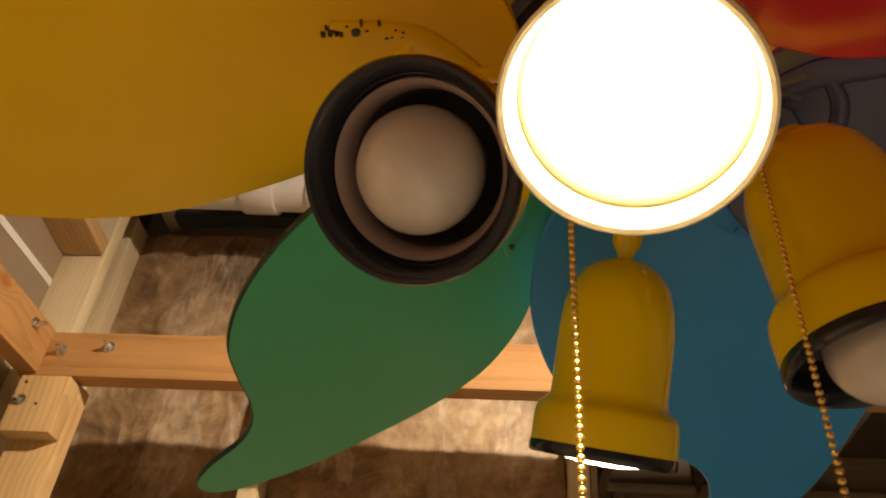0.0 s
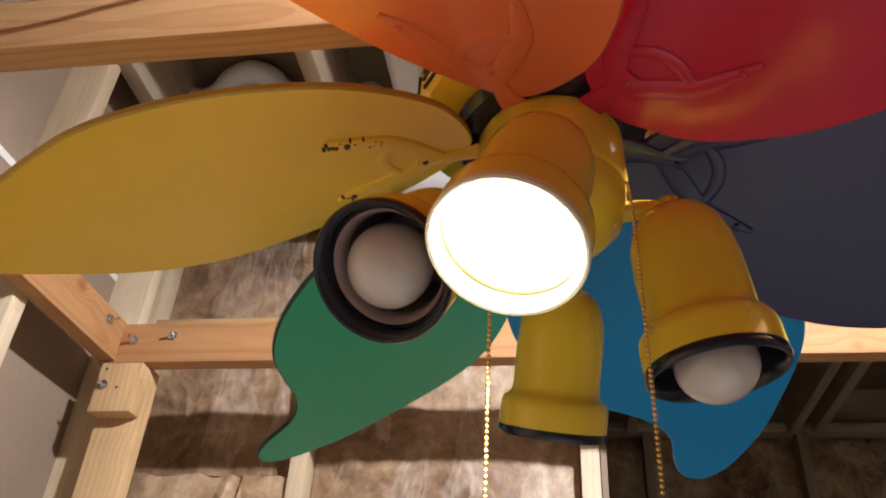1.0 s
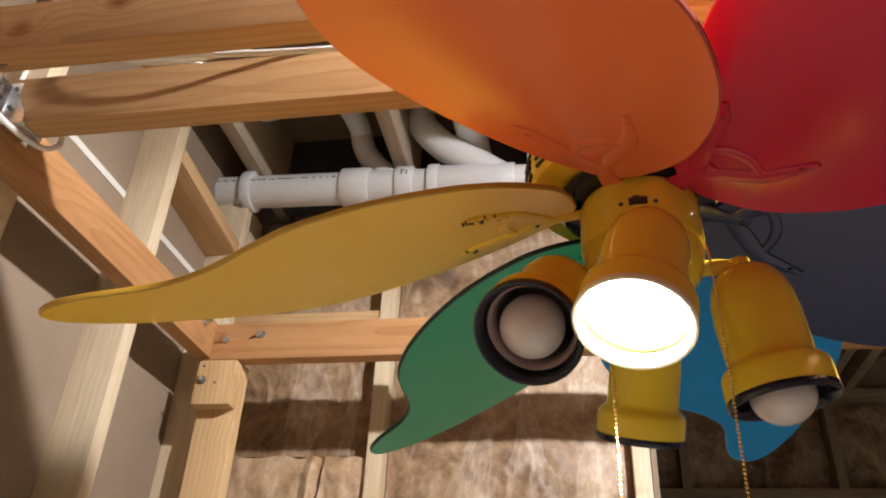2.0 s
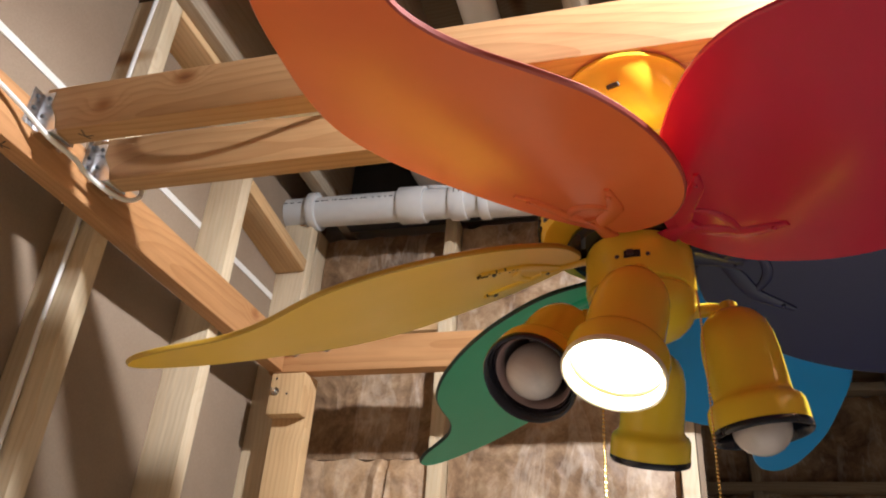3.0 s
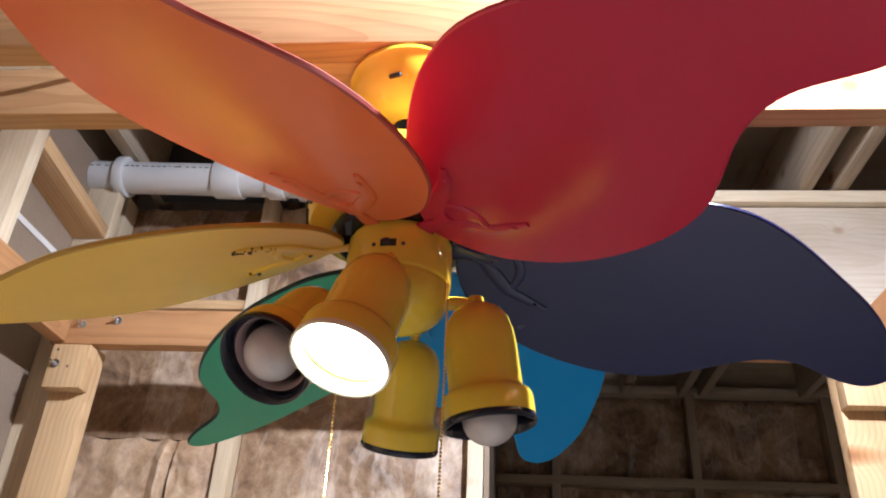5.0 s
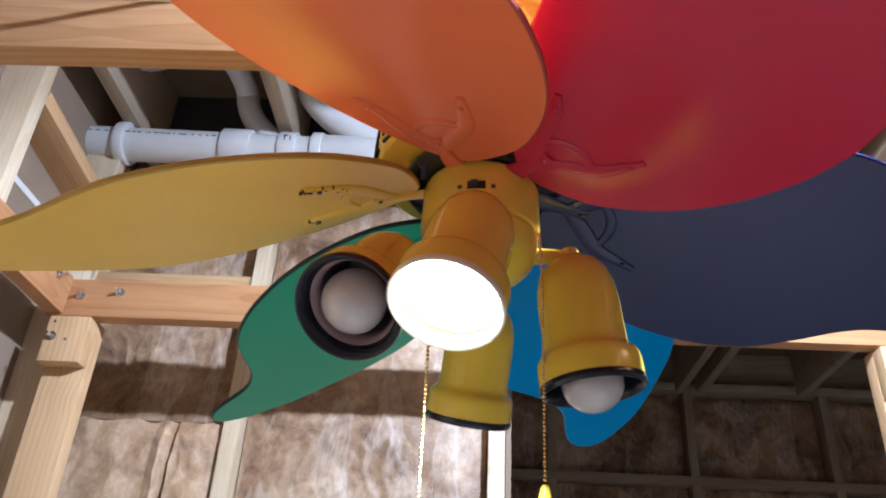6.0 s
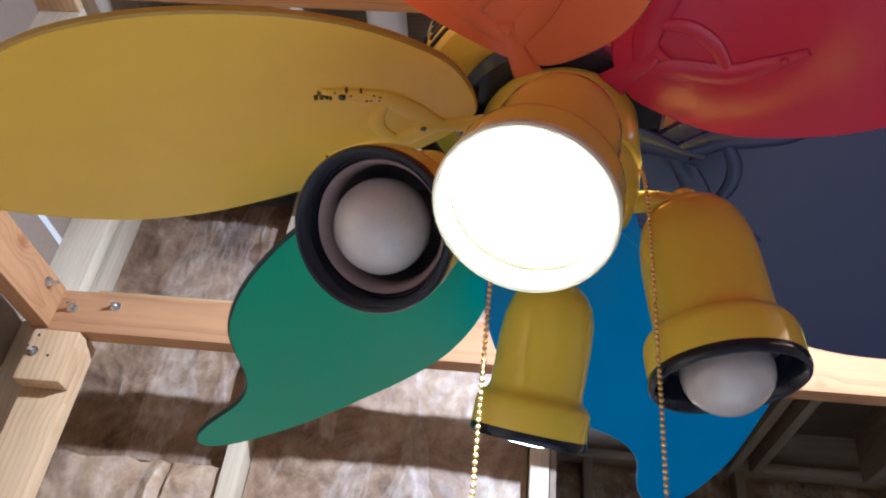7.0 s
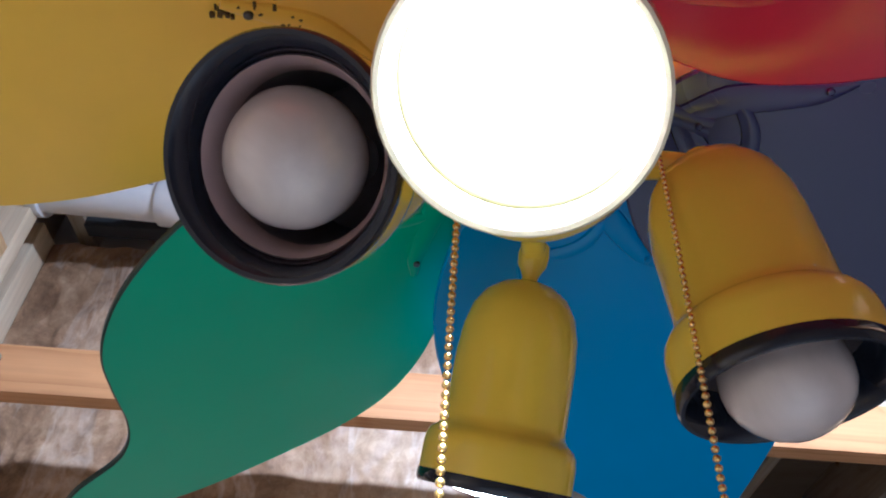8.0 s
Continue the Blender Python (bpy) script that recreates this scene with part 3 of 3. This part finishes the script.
def cup(rim, tilt, toward, lit=False, size=0.955, drop=0.0, ringed=False, neck=0.008):
    """A bullet spotlight: its opening's middle, how far and which way (degrees) it leans from straight down, and how high its swivel stands."""
    base = pose(-FAN_AT[0], -FAN_AT[1], -FAN_AT[2])
    m = base @ (pose(*rim) @ pose(0, 0, 0, 0, 0, toward) @ pose(0, 0, 0, 0, -tilt, 0) @ Matrix.Scale(size, 4))
    facing = lit and not drop
    sh = part("lamp_shade", lathe_bm([(0.0, 0.140), (0.010, 0.1395), (0.020, 0.136), (0.029, 0.129), (0.0355, 0.118), (0.0392, 0.103), (0.0405, 0.085), (0.0405, 0.042), (0.0412, 0.038),
                                      (0.0440, 0.0345), (0.0475, 0.032), (0.0495, 0.028), (0.0502, 0.022), (0.0502, 0.002), (0.0492, 0.001), (0.0482, 0.002), (0.0478, 0.024), (0.039, 0.034), (0.038, 0.100), (0.020, 0.128), (0.0, 0.13)]),
              YELLOW, FAN, "yellow bullet-shaped spotlight shade", m)
    if facing:
        # rim and collar painted pale in place of black, for the bulb's glare
        part("rim_band", lathe_bm([(0.0504, 0.0045), (0.0508, -0.0005), (0.0496, -0.002), (0.0478, -0.001), (0.0470, 0.004)]), RIM_PALE, sh, "rim paled by the lit bulb's glare")
        ribs = [(0.0472, 0.003)]
        for k in range(4):
            z = 0.0045 + 0.0024 * k
            ribs += [(0.0468 - 0.0003 * k, z), (0.0463 - 0.0003 * k, z + 0.0008), (0.0466 - 0.0003 * k, z + 0.0018)]
        part("collar_lining", lathe_bm(ribs), LINER, sh, "ribbed collar lining paled by the lit bulb's glare")
        part("lining", lathe_bm([(0.0458, 0.0140), (0.0450, 0.0146), (0.0436, 0.0170), (0.0430, 0.024), (0.0386, 0.033), (0.037, 0.100), (0.0, 0.120)]), GILT, sh, "olive inner lining")
    else:
        part("rim_band", lathe_bm([(0.0504, 0.0055), (0.0509, 0.0020), (0.0506, -0.0010), (0.0494, -0.0028), (0.0474, -0.0026), (0.0454, -0.0006), (0.0438, 0.0030), (0.0428, 0.0080), (0.0424, 0.0140), (0.0400, 0.0200)], 72), BLACK, sh, "black rolled rim")
        part("lining", lathe_bm([(0.0400, 0.0200), (0.0386, 0.033), (0.0382, 0.036), (0.037, 0.100), (0.0, 0.120)]), DARK_LINER, sh, "grey inner lining")
    if ringed:
        part("retaining_ring", lathe_bm([(0.0423, 0.020), (0.0421, 0.0135), (0.0412, 0.0120), (0.0388, 0.0150), (0.0372, 0.022), (0.0370, 0.026)]), RING, sh, "pinkish metal retaining ring")
    ahead = drop or 0.0
    part("bulb", lathe_bm([(0.0, 0.0125 - ahead), (0.020, 0.0128 - ahead), (0.034, 0.0140 - ahead), (0.0405, 0.0155 - ahead), (0.0424, 0.0175 - ahead), (0.0418, 0.022 - ahead), (0.032, 0.042), (0.020, 0.066), (0.013, 0.085), (0.0, 0.086)] if facing else
                          [(0.0, 0.016 - ahead), (0.015, 0.0165 - ahead), (0.027, 0.0185 - ahead), (0.0350, 0.023 - ahead), (0.0375, 0.030 - ahead), (0.032, 0.042), (0.020, 0.066), (0.013, 0.085), (0.0, 0.086)] if lit else
                          [(r * 0.98, z - drop) for r, z in ((0.0, -0.012), (0.005, -0.0117), (0.0105, -0.0103), (0.0165, -0.0075), (0.0215, -0.0038), (0.0262, 0.0015), (0.0292, 0.0075), (0.0304, 0.014), (0.0300, 0.022), (0.0278, 0.031), (0.0225, 0.044), (0.0155, 0.058), (0.0135, 0.085), (0.0, 0.086))]),
         GLOW if lit else FROST, sh, "glowing warm reflector bulb" if lit else "unlit frosted round bulb")
    # swivel nut on the dome and the arm to the fitter
    part("swivel_knuckle", crown_bm(), YELLOW, sh, "fluted yellow swivel nut", pose(0, 0, 0.126 + neck))
    top = (m @ Vector((0, 0, 0.138 + neck)))
    out = Vector((top.x, top.y, 0)).normalized()
    root = Vector((out.x * 0.046, out.y * 0.046, max(top.z + 0.004, -0.098)))
    part("lamp_arm", sweep_bm(smooth_line([root, root.lerp(top, 0.5) + Vector((0, 0, 0.003)), top, top + (top - root).normalized() * 0.006], 5), 0.0082, 14), YELLOW, FAN, "yellow lamp arm")
    return sh


# rim of the facing lit cup, its glare given as a pale colour
RIM_PALE = paint("glare_pale_rim", (0.80, 0.72, 0.50), 0.3, 0.03)
DARK_LINER = paint("dark_shade_lining", (0.16, 0.14, 0.14), 0.3)
cup(*FRONT_SPOT, True, 0.955)
cup((-0.0436, 0.2304, 1.6758), 42.9, 251.4, False, 0.974, 0.0, True)
cup((0.1765, 0.3166, 1.6428), 8.2, 17.6, False, 0.971, 0.010, neck=0.0)
cup(*BACK_SPOT, True, 0.956, 0.022, neck=0.020)


def chain(points, label):
    pts = smooth_line(points, 24)
    lengths = [0.0]
    for a, b in zip(pts, pts[1:]):
        lengths.append(lengths[-1] + (b - a).length)
    n = int(lengths[-1] / 0.0038)
    bead = bmesh.new()
    bmesh.ops.create_icosphere(bead, subdivisions=2, radius=0.0016)
    verts = [v.co.copy() for v in bead.verts]
    faces = [[v.index for v in f.verts] for f in bead.faces]
    bead.free()
    all_v, all_f = [], []
    for k in range(n):
        at = k / n * lengths[-1]
        p = Vector([float(np.interp(at, lengths, [q[i] for q in pts])) for i in range(3)])
        start = len(all_v)
        all_v += [tuple(p + v) for v in verts]
        all_f += [[start + i for i in f] for f in faces]
    me = bpy.data.meshes.new("pull_chain")
    me.from_pydata(all_v, [], all_f)
    me.materials.append(BRASS)
    for p in me.polygons:
        p.use_smooth = True
    ob = new("pull_chain", me)
    ob.parent = FAN
    ob.matrix_basis = pose(-FAN_AT[0], -FAN_AT[1], -FAN_AT[2])
    return tagged(ob, label)


chain([(0.036, 0.272, 1.790), (0.030, 0.258, 1.772), (0.0263, 0.253, 1.70), (0.0263, 0.253, 1.30)], "beaded brass pull chain")
chain([(0.124, 0.312, 1.800), (0.127, 0.296, 1.790), (0.1284, 0.291, 1.72), (0.1284, 0.291, 1.549)], "beaded brass pull chain")

part("chain_pull", lathe_bm([(0.0, 0.004), (0.003, 0.003), (0.0042, 0.0), (0.006, -0.008), (0.0065, -0.016), (0.0045, -0.022), (0.0, -0.024)], 20), YELLOW, FAN, "yellow chain pull",
     pose(0.1284 - FAN_AT[0], 0.291 - FAN_AT[1], 1.545 - FAN_AT[2]))

# ---- hardware on the frame ----
def hanger(y):
    """Galvanised joist hanger at the west ledger: a stirrup with two nailed flanges."""
    x = FRAME_L
    ob = empty_thing("joist_hanger", pose(x, y + S / 2, JOIST_Z), "galvanised steel joist hanger nailed to the ledger", "joist hanger", "joist hangers")
    part("seat", box_bm(0.045, S + 0.004, 0.0016, 0.0004), CHROME, ob, "", pose(0.024, 0, -0.0012))
    part("lip", box_bm(0.0016, S + 0.004, 0.006, 0.0004), CHROME, ob, "", pose(0.0465, 0, 0.0015 - 0.003))
    for side in (-1, 1):
        bm = bmesh.new()
        pts = [(0.0, 0.0), (0.045, 0.0), (0.040, 0.020), (0.020, 0.052), (0.020, 0.078), (0.0, 0.078)]
        yy = side * (S / 2 + 0.0012)
        a = [bm.verts.new((px, yy, pz)) for px, pz in pts]
        b = [bm.verts.new((px, yy + side * 0.0014, pz)) for px, pz in pts]
        bm.faces.new(a)
        bm.faces.new(b)
        for k in range(len(pts)):
            bm.faces.new((a[k], a[(k + 1) % 6], b[(k + 1) % 6], b[k]))
        part("side_plate", bm, CHROME, ob)
        part("flange", box_bm(0.0016, 0.024, 0.066, 0.0004), CHROME, ob, "", pose(0.0012, side * (S / 2 + 0.014), 0.040))
        for nz in (0.018, 0.040, 0.062):
            part("nail", lathe_bm([(0.0, 0.003), (0.003, 0.0022), (0.0038, 0.0), (0.0, -0.001)], 10), INK, ob, "", pose(0.002, side * (S / 2 + 0.015), nz, 0, 90, 0))
        for nz in (0.030, 0.066):
            part("nail", lathe_bm([(0.0, 0.003), (0.003, 0.0022), (0.0038, 0.0), (0.0, -0.001)], 10), INK, ob, "", pose(0.012, side * (S / 2 + 0.0026), nz, -90 * side, 0, 0))
    return ob


hanger(0.240)
hanger(0.375)


def bolt(at, toward, label="zinc-plated screw with a hex head"):
    """Hex-headed screw with a washer, standing proud along -y, turned by toward about z."""
    m = pose(*at) @ pose(0, 0, 0, 0, 0, toward) @ pose(0, 0, 0, 90, 0, 0)
    ob = empty_thing("hex_bolt", m, label, "bolt", "frame bolts")
    part("washer", lathe_bm([(0.0, 0.0), (0.0105, 0.0), (0.0105, 0.0015), (0.0, 0.0016)], 20), CHROME, ob)
    part("head", lathe_bm([(0.0, 0.0015), (0.0078, 0.0015), (0.0078, 0.0066), (0.0066, 0.0080), (0.0, 0.0083)], 6), CHROME, ob)
    part("shank", lathe_bm([(0.0, 0.007), (0.0036, 0.007), (0.0036, 0.020), (0.0028, 0.022), (0.0, 0.022)], 12), CHROME, ob)
    return ob


bolt((-0.829, 1.136, 2.014), 0)
bolt((-0.798, 1.147, 2.117), 0)
bolt((-0.714, 1.147, 2.127), 0)
bolt((-0.827, 1.085, 2.135), 90)
bolt((0.918, 1.136, 2.014), 0)


def sleeve(name, points, radius, mat, label, category, group=""):
    bm = sweep_bm(smooth_line(points, 10), radius, 10)
    return thing(name, bm, mat, pose(0, 0, 0), label, category, group)


# white cable that runs along the ledger, sags under the hangers and climbs a stud
sleeve("electric_cable", [(-0.820, -0.60, 2.150), (-0.821, -0.10, 2.140), (-0.820, 0.10, 2.136), (-0.812, 0.185, 2.124), (-0.796, 0.245, 2.101), (-0.790, 0.300, 2.098), (-0.800, 0.340, 2.100),
                          (-0.796, 0.385, 2.098), (-0.786, 0.420, 2.100), (-0.776, 0.440, 2.112), (-0.775, 0.446, 2.135), (-0.79, 0.44, 2.18), (-0.81, 0.43, 2.205)], 0.0042, WHITE_CABLE, "white electric cable stapled along the ledger", "cable", "cables")
sleeve("electric_cable", [(-0.900, 0.456, 1.2), (-0.902, 0.456, 1.75), (-0.905, 0.457, 1.90), (-0.900, 0.456, 2.06), (-0.905, 0.457, 2.3), (-0.903, 0.456, 2.50), (-0.900, 0.456, 2.66), (-0.90, 0.456, 2.88)], 0.0045, WHITE_CABLE,
       "white electric cable clipped to a wall stud", "cable", "cables")
sleeve("electric_cable", [(-0.815, 0.329, 2.200), (-0.70, 0.331, 2.178), (-0.53, 0.329, 2.165), (-0.42, 0.330, 2.157), (-0.30, 0.331, 2.152), (-0.20, 0.330, 2.154), (-0.10, 0.330, 2.160), (0.02, 0.330, 2.158)], 0.0045, WHITE_CABLE,
       "white electric cable between the joists, towards the fan", "cable", "cables")
# slack end over the gap between the joists, which throws its hooked shadow on the second one
sleeve("electric_cable", [(0.02, 0.345, 2.152), (-0.03, 0.345, 2.20), (-0.13, 0.345, 2.235), (-0.257, 0.345, 2.233), (-0.355, 0.345, 2.2115), (-0.467, 0.345, 2.180), (-0.545, 0.345, 2.172), (-0.610, 0.345, 2.180), (-0.648, 0.345, 2.198),
                          (-0.652, 0.345, 2.220), (-0.622, 0.352, 2.236), (-0.57, 0.375, 2.220), (-0.52, 0.397, 2.203)], 0.0048, WHITE_CABLE, "slack white electric cable lying over the joist", "cable", "cables")
# mounting block between the two joists, above the canopy
board("fan_block", (-0.10, 0.3265, 2.1285), (0.235, 0.3265, 2.1285), 0.094, 0.038, PINE, "pine mounting block between the joists", "wood block", "packing blocks")

# ---- drain pipes ----
PZ, PY, PR = 2.600, 1.25, 0.0445


def drain():
    ob = empty_thing("drain_pipe", pose(-0.60, PY, PZ), "white plastic drain pipe with couplings and a wye", "drain pipe")
    part("pipe", sweep_bm([(-0.352, 0, 0.012), (0.60, 0, -0.016)], PR, 40), PVC, ob)

    def ring(x0, x1, r, name, label=""):
        bm = lathe_bm([(PR - 0.002, 0.0), (r, 0.0), (r + 0.001, 0.002), (r + 0.001, x1 - x0 - 0.002), (r, x1 - x0), (PR - 0.002, x1 - x0)], 40)
        return part(name, bm, PVC, ob, label, pose(x0, 0, 0.003 - 0.03 * x0) @ pose(0, 0, 0, 0, 91.7, 0))

    ring(-0.278, -0.252, PR + 0.012, "pipe_strap", "white pipe strap")
    part("hanger_strap", box_bm(0.022, 0.003, 0.245, 0.001), PVC, ob, "white hanger strap up to the floor joist", pose(-0.265, 0.045, 0.165))
    ring(0.0, 0.075, PR + 0.008, "coupling")
    ring(0.150, 0.195, PR + 0.007, "coupling")
    ring(0.235, 0.262, PR + 0.009, "coupling")
    ring(0.262, 0.460, PR + 0.005, "wye_body")
    part("wye_branch", sweep_bm(smooth_line([(0.44, 0, -0.005), (0.37, -0.005, 0.045), (0.28, -0.01, 0.105), (0.22, -0.015, 0.17), (0.20, -0.015, 0.22), (0.20, -0.015, 0.29)], 8), 0.040, 28), PVC, ob)
    part("vent_elbow", sweep_bm(smooth_line([(0.17, 0.03, 0.02), (0.11, 0.03, 0.060), (0.060, 0.022, 0.11), (0.036, 0.012, 0.155), (0.028, 0.010, 0.195)], 8), 0.031, 24), PVC, ob)
    for dx, dz, w, h in ((0.168, 0.012, 0.003, 0.016), (0.173, 0.018, 0.007, 0.003), (0.182, 0.010, 0.003, 0.013)):
        part("printed_bar", box_bm(w, 0.0006, h, 0), INK, ob, "", pose(dx, -PR - 0.0079, dz - 0.006))
    # printed line along the pipe
    x = -0.345
    rnd = random.Random(5)
    while x < -0.01:
        w = rnd.uniform(0.004, 0.014)
        part("printed_bar", box_bm(w, 0.0006, 0.003, 0), INK, ob, "", pose(x, -PR * 0.985, 0.008 + 0.003 - 0.03 * x))
        x += w + rnd.uniform(0.003, 0.012)
    return ob


drain()
thing("trap_bend", sweep_bm(smooth_line([(-0.880, 1.10, 2.892), (-0.878, 1.11, 2.850), (-0.858, 1.135, 2.822), (-0.815, 1.150, 2.812), (-0.765, 1.140, 2.820), (-0.725, 1.115, 2.842), (-0.675, 1.105, 2.852), (-0.625, 1.125, 2.845),
                             (-0.590, 1.175, 2.820), (-0.573, 1.225, 2.800), (-0.572, 1.262, 2.788)], 8), 0.030, 24), PVC, pose(0, 0, 0),
      "white plastic drain trap under the floor", "drain pipe")
thing("drain_pipe", sweep_bm([(-0.255, 0.20, 2.752), (-0.255, 0.8, 2.750), (-0.255, 1.34, 2.748)], 0.042, 32), PVC, pose(0, 0, 0), "white plastic drain pipe up between the floor joists", "drain pipe")
# near-black panel that fills the bay behind the pipes
slab("bay_panel", -0.83, -0.07, 1.39, 1.43, 2.645, 2.893, DARK_PANEL, "near-black panel across the bay behind the drain pipes", "wrap", "")

# steel plate beside the canopy, on the second joist
thing("nail_plate", box_bm(0.030, 0.0016, 0.042, 0.0004), CHROME, pose(-0.030, 0.3740, 2.140), "galvanised nail plate on the joist beside the canopy", "plate")
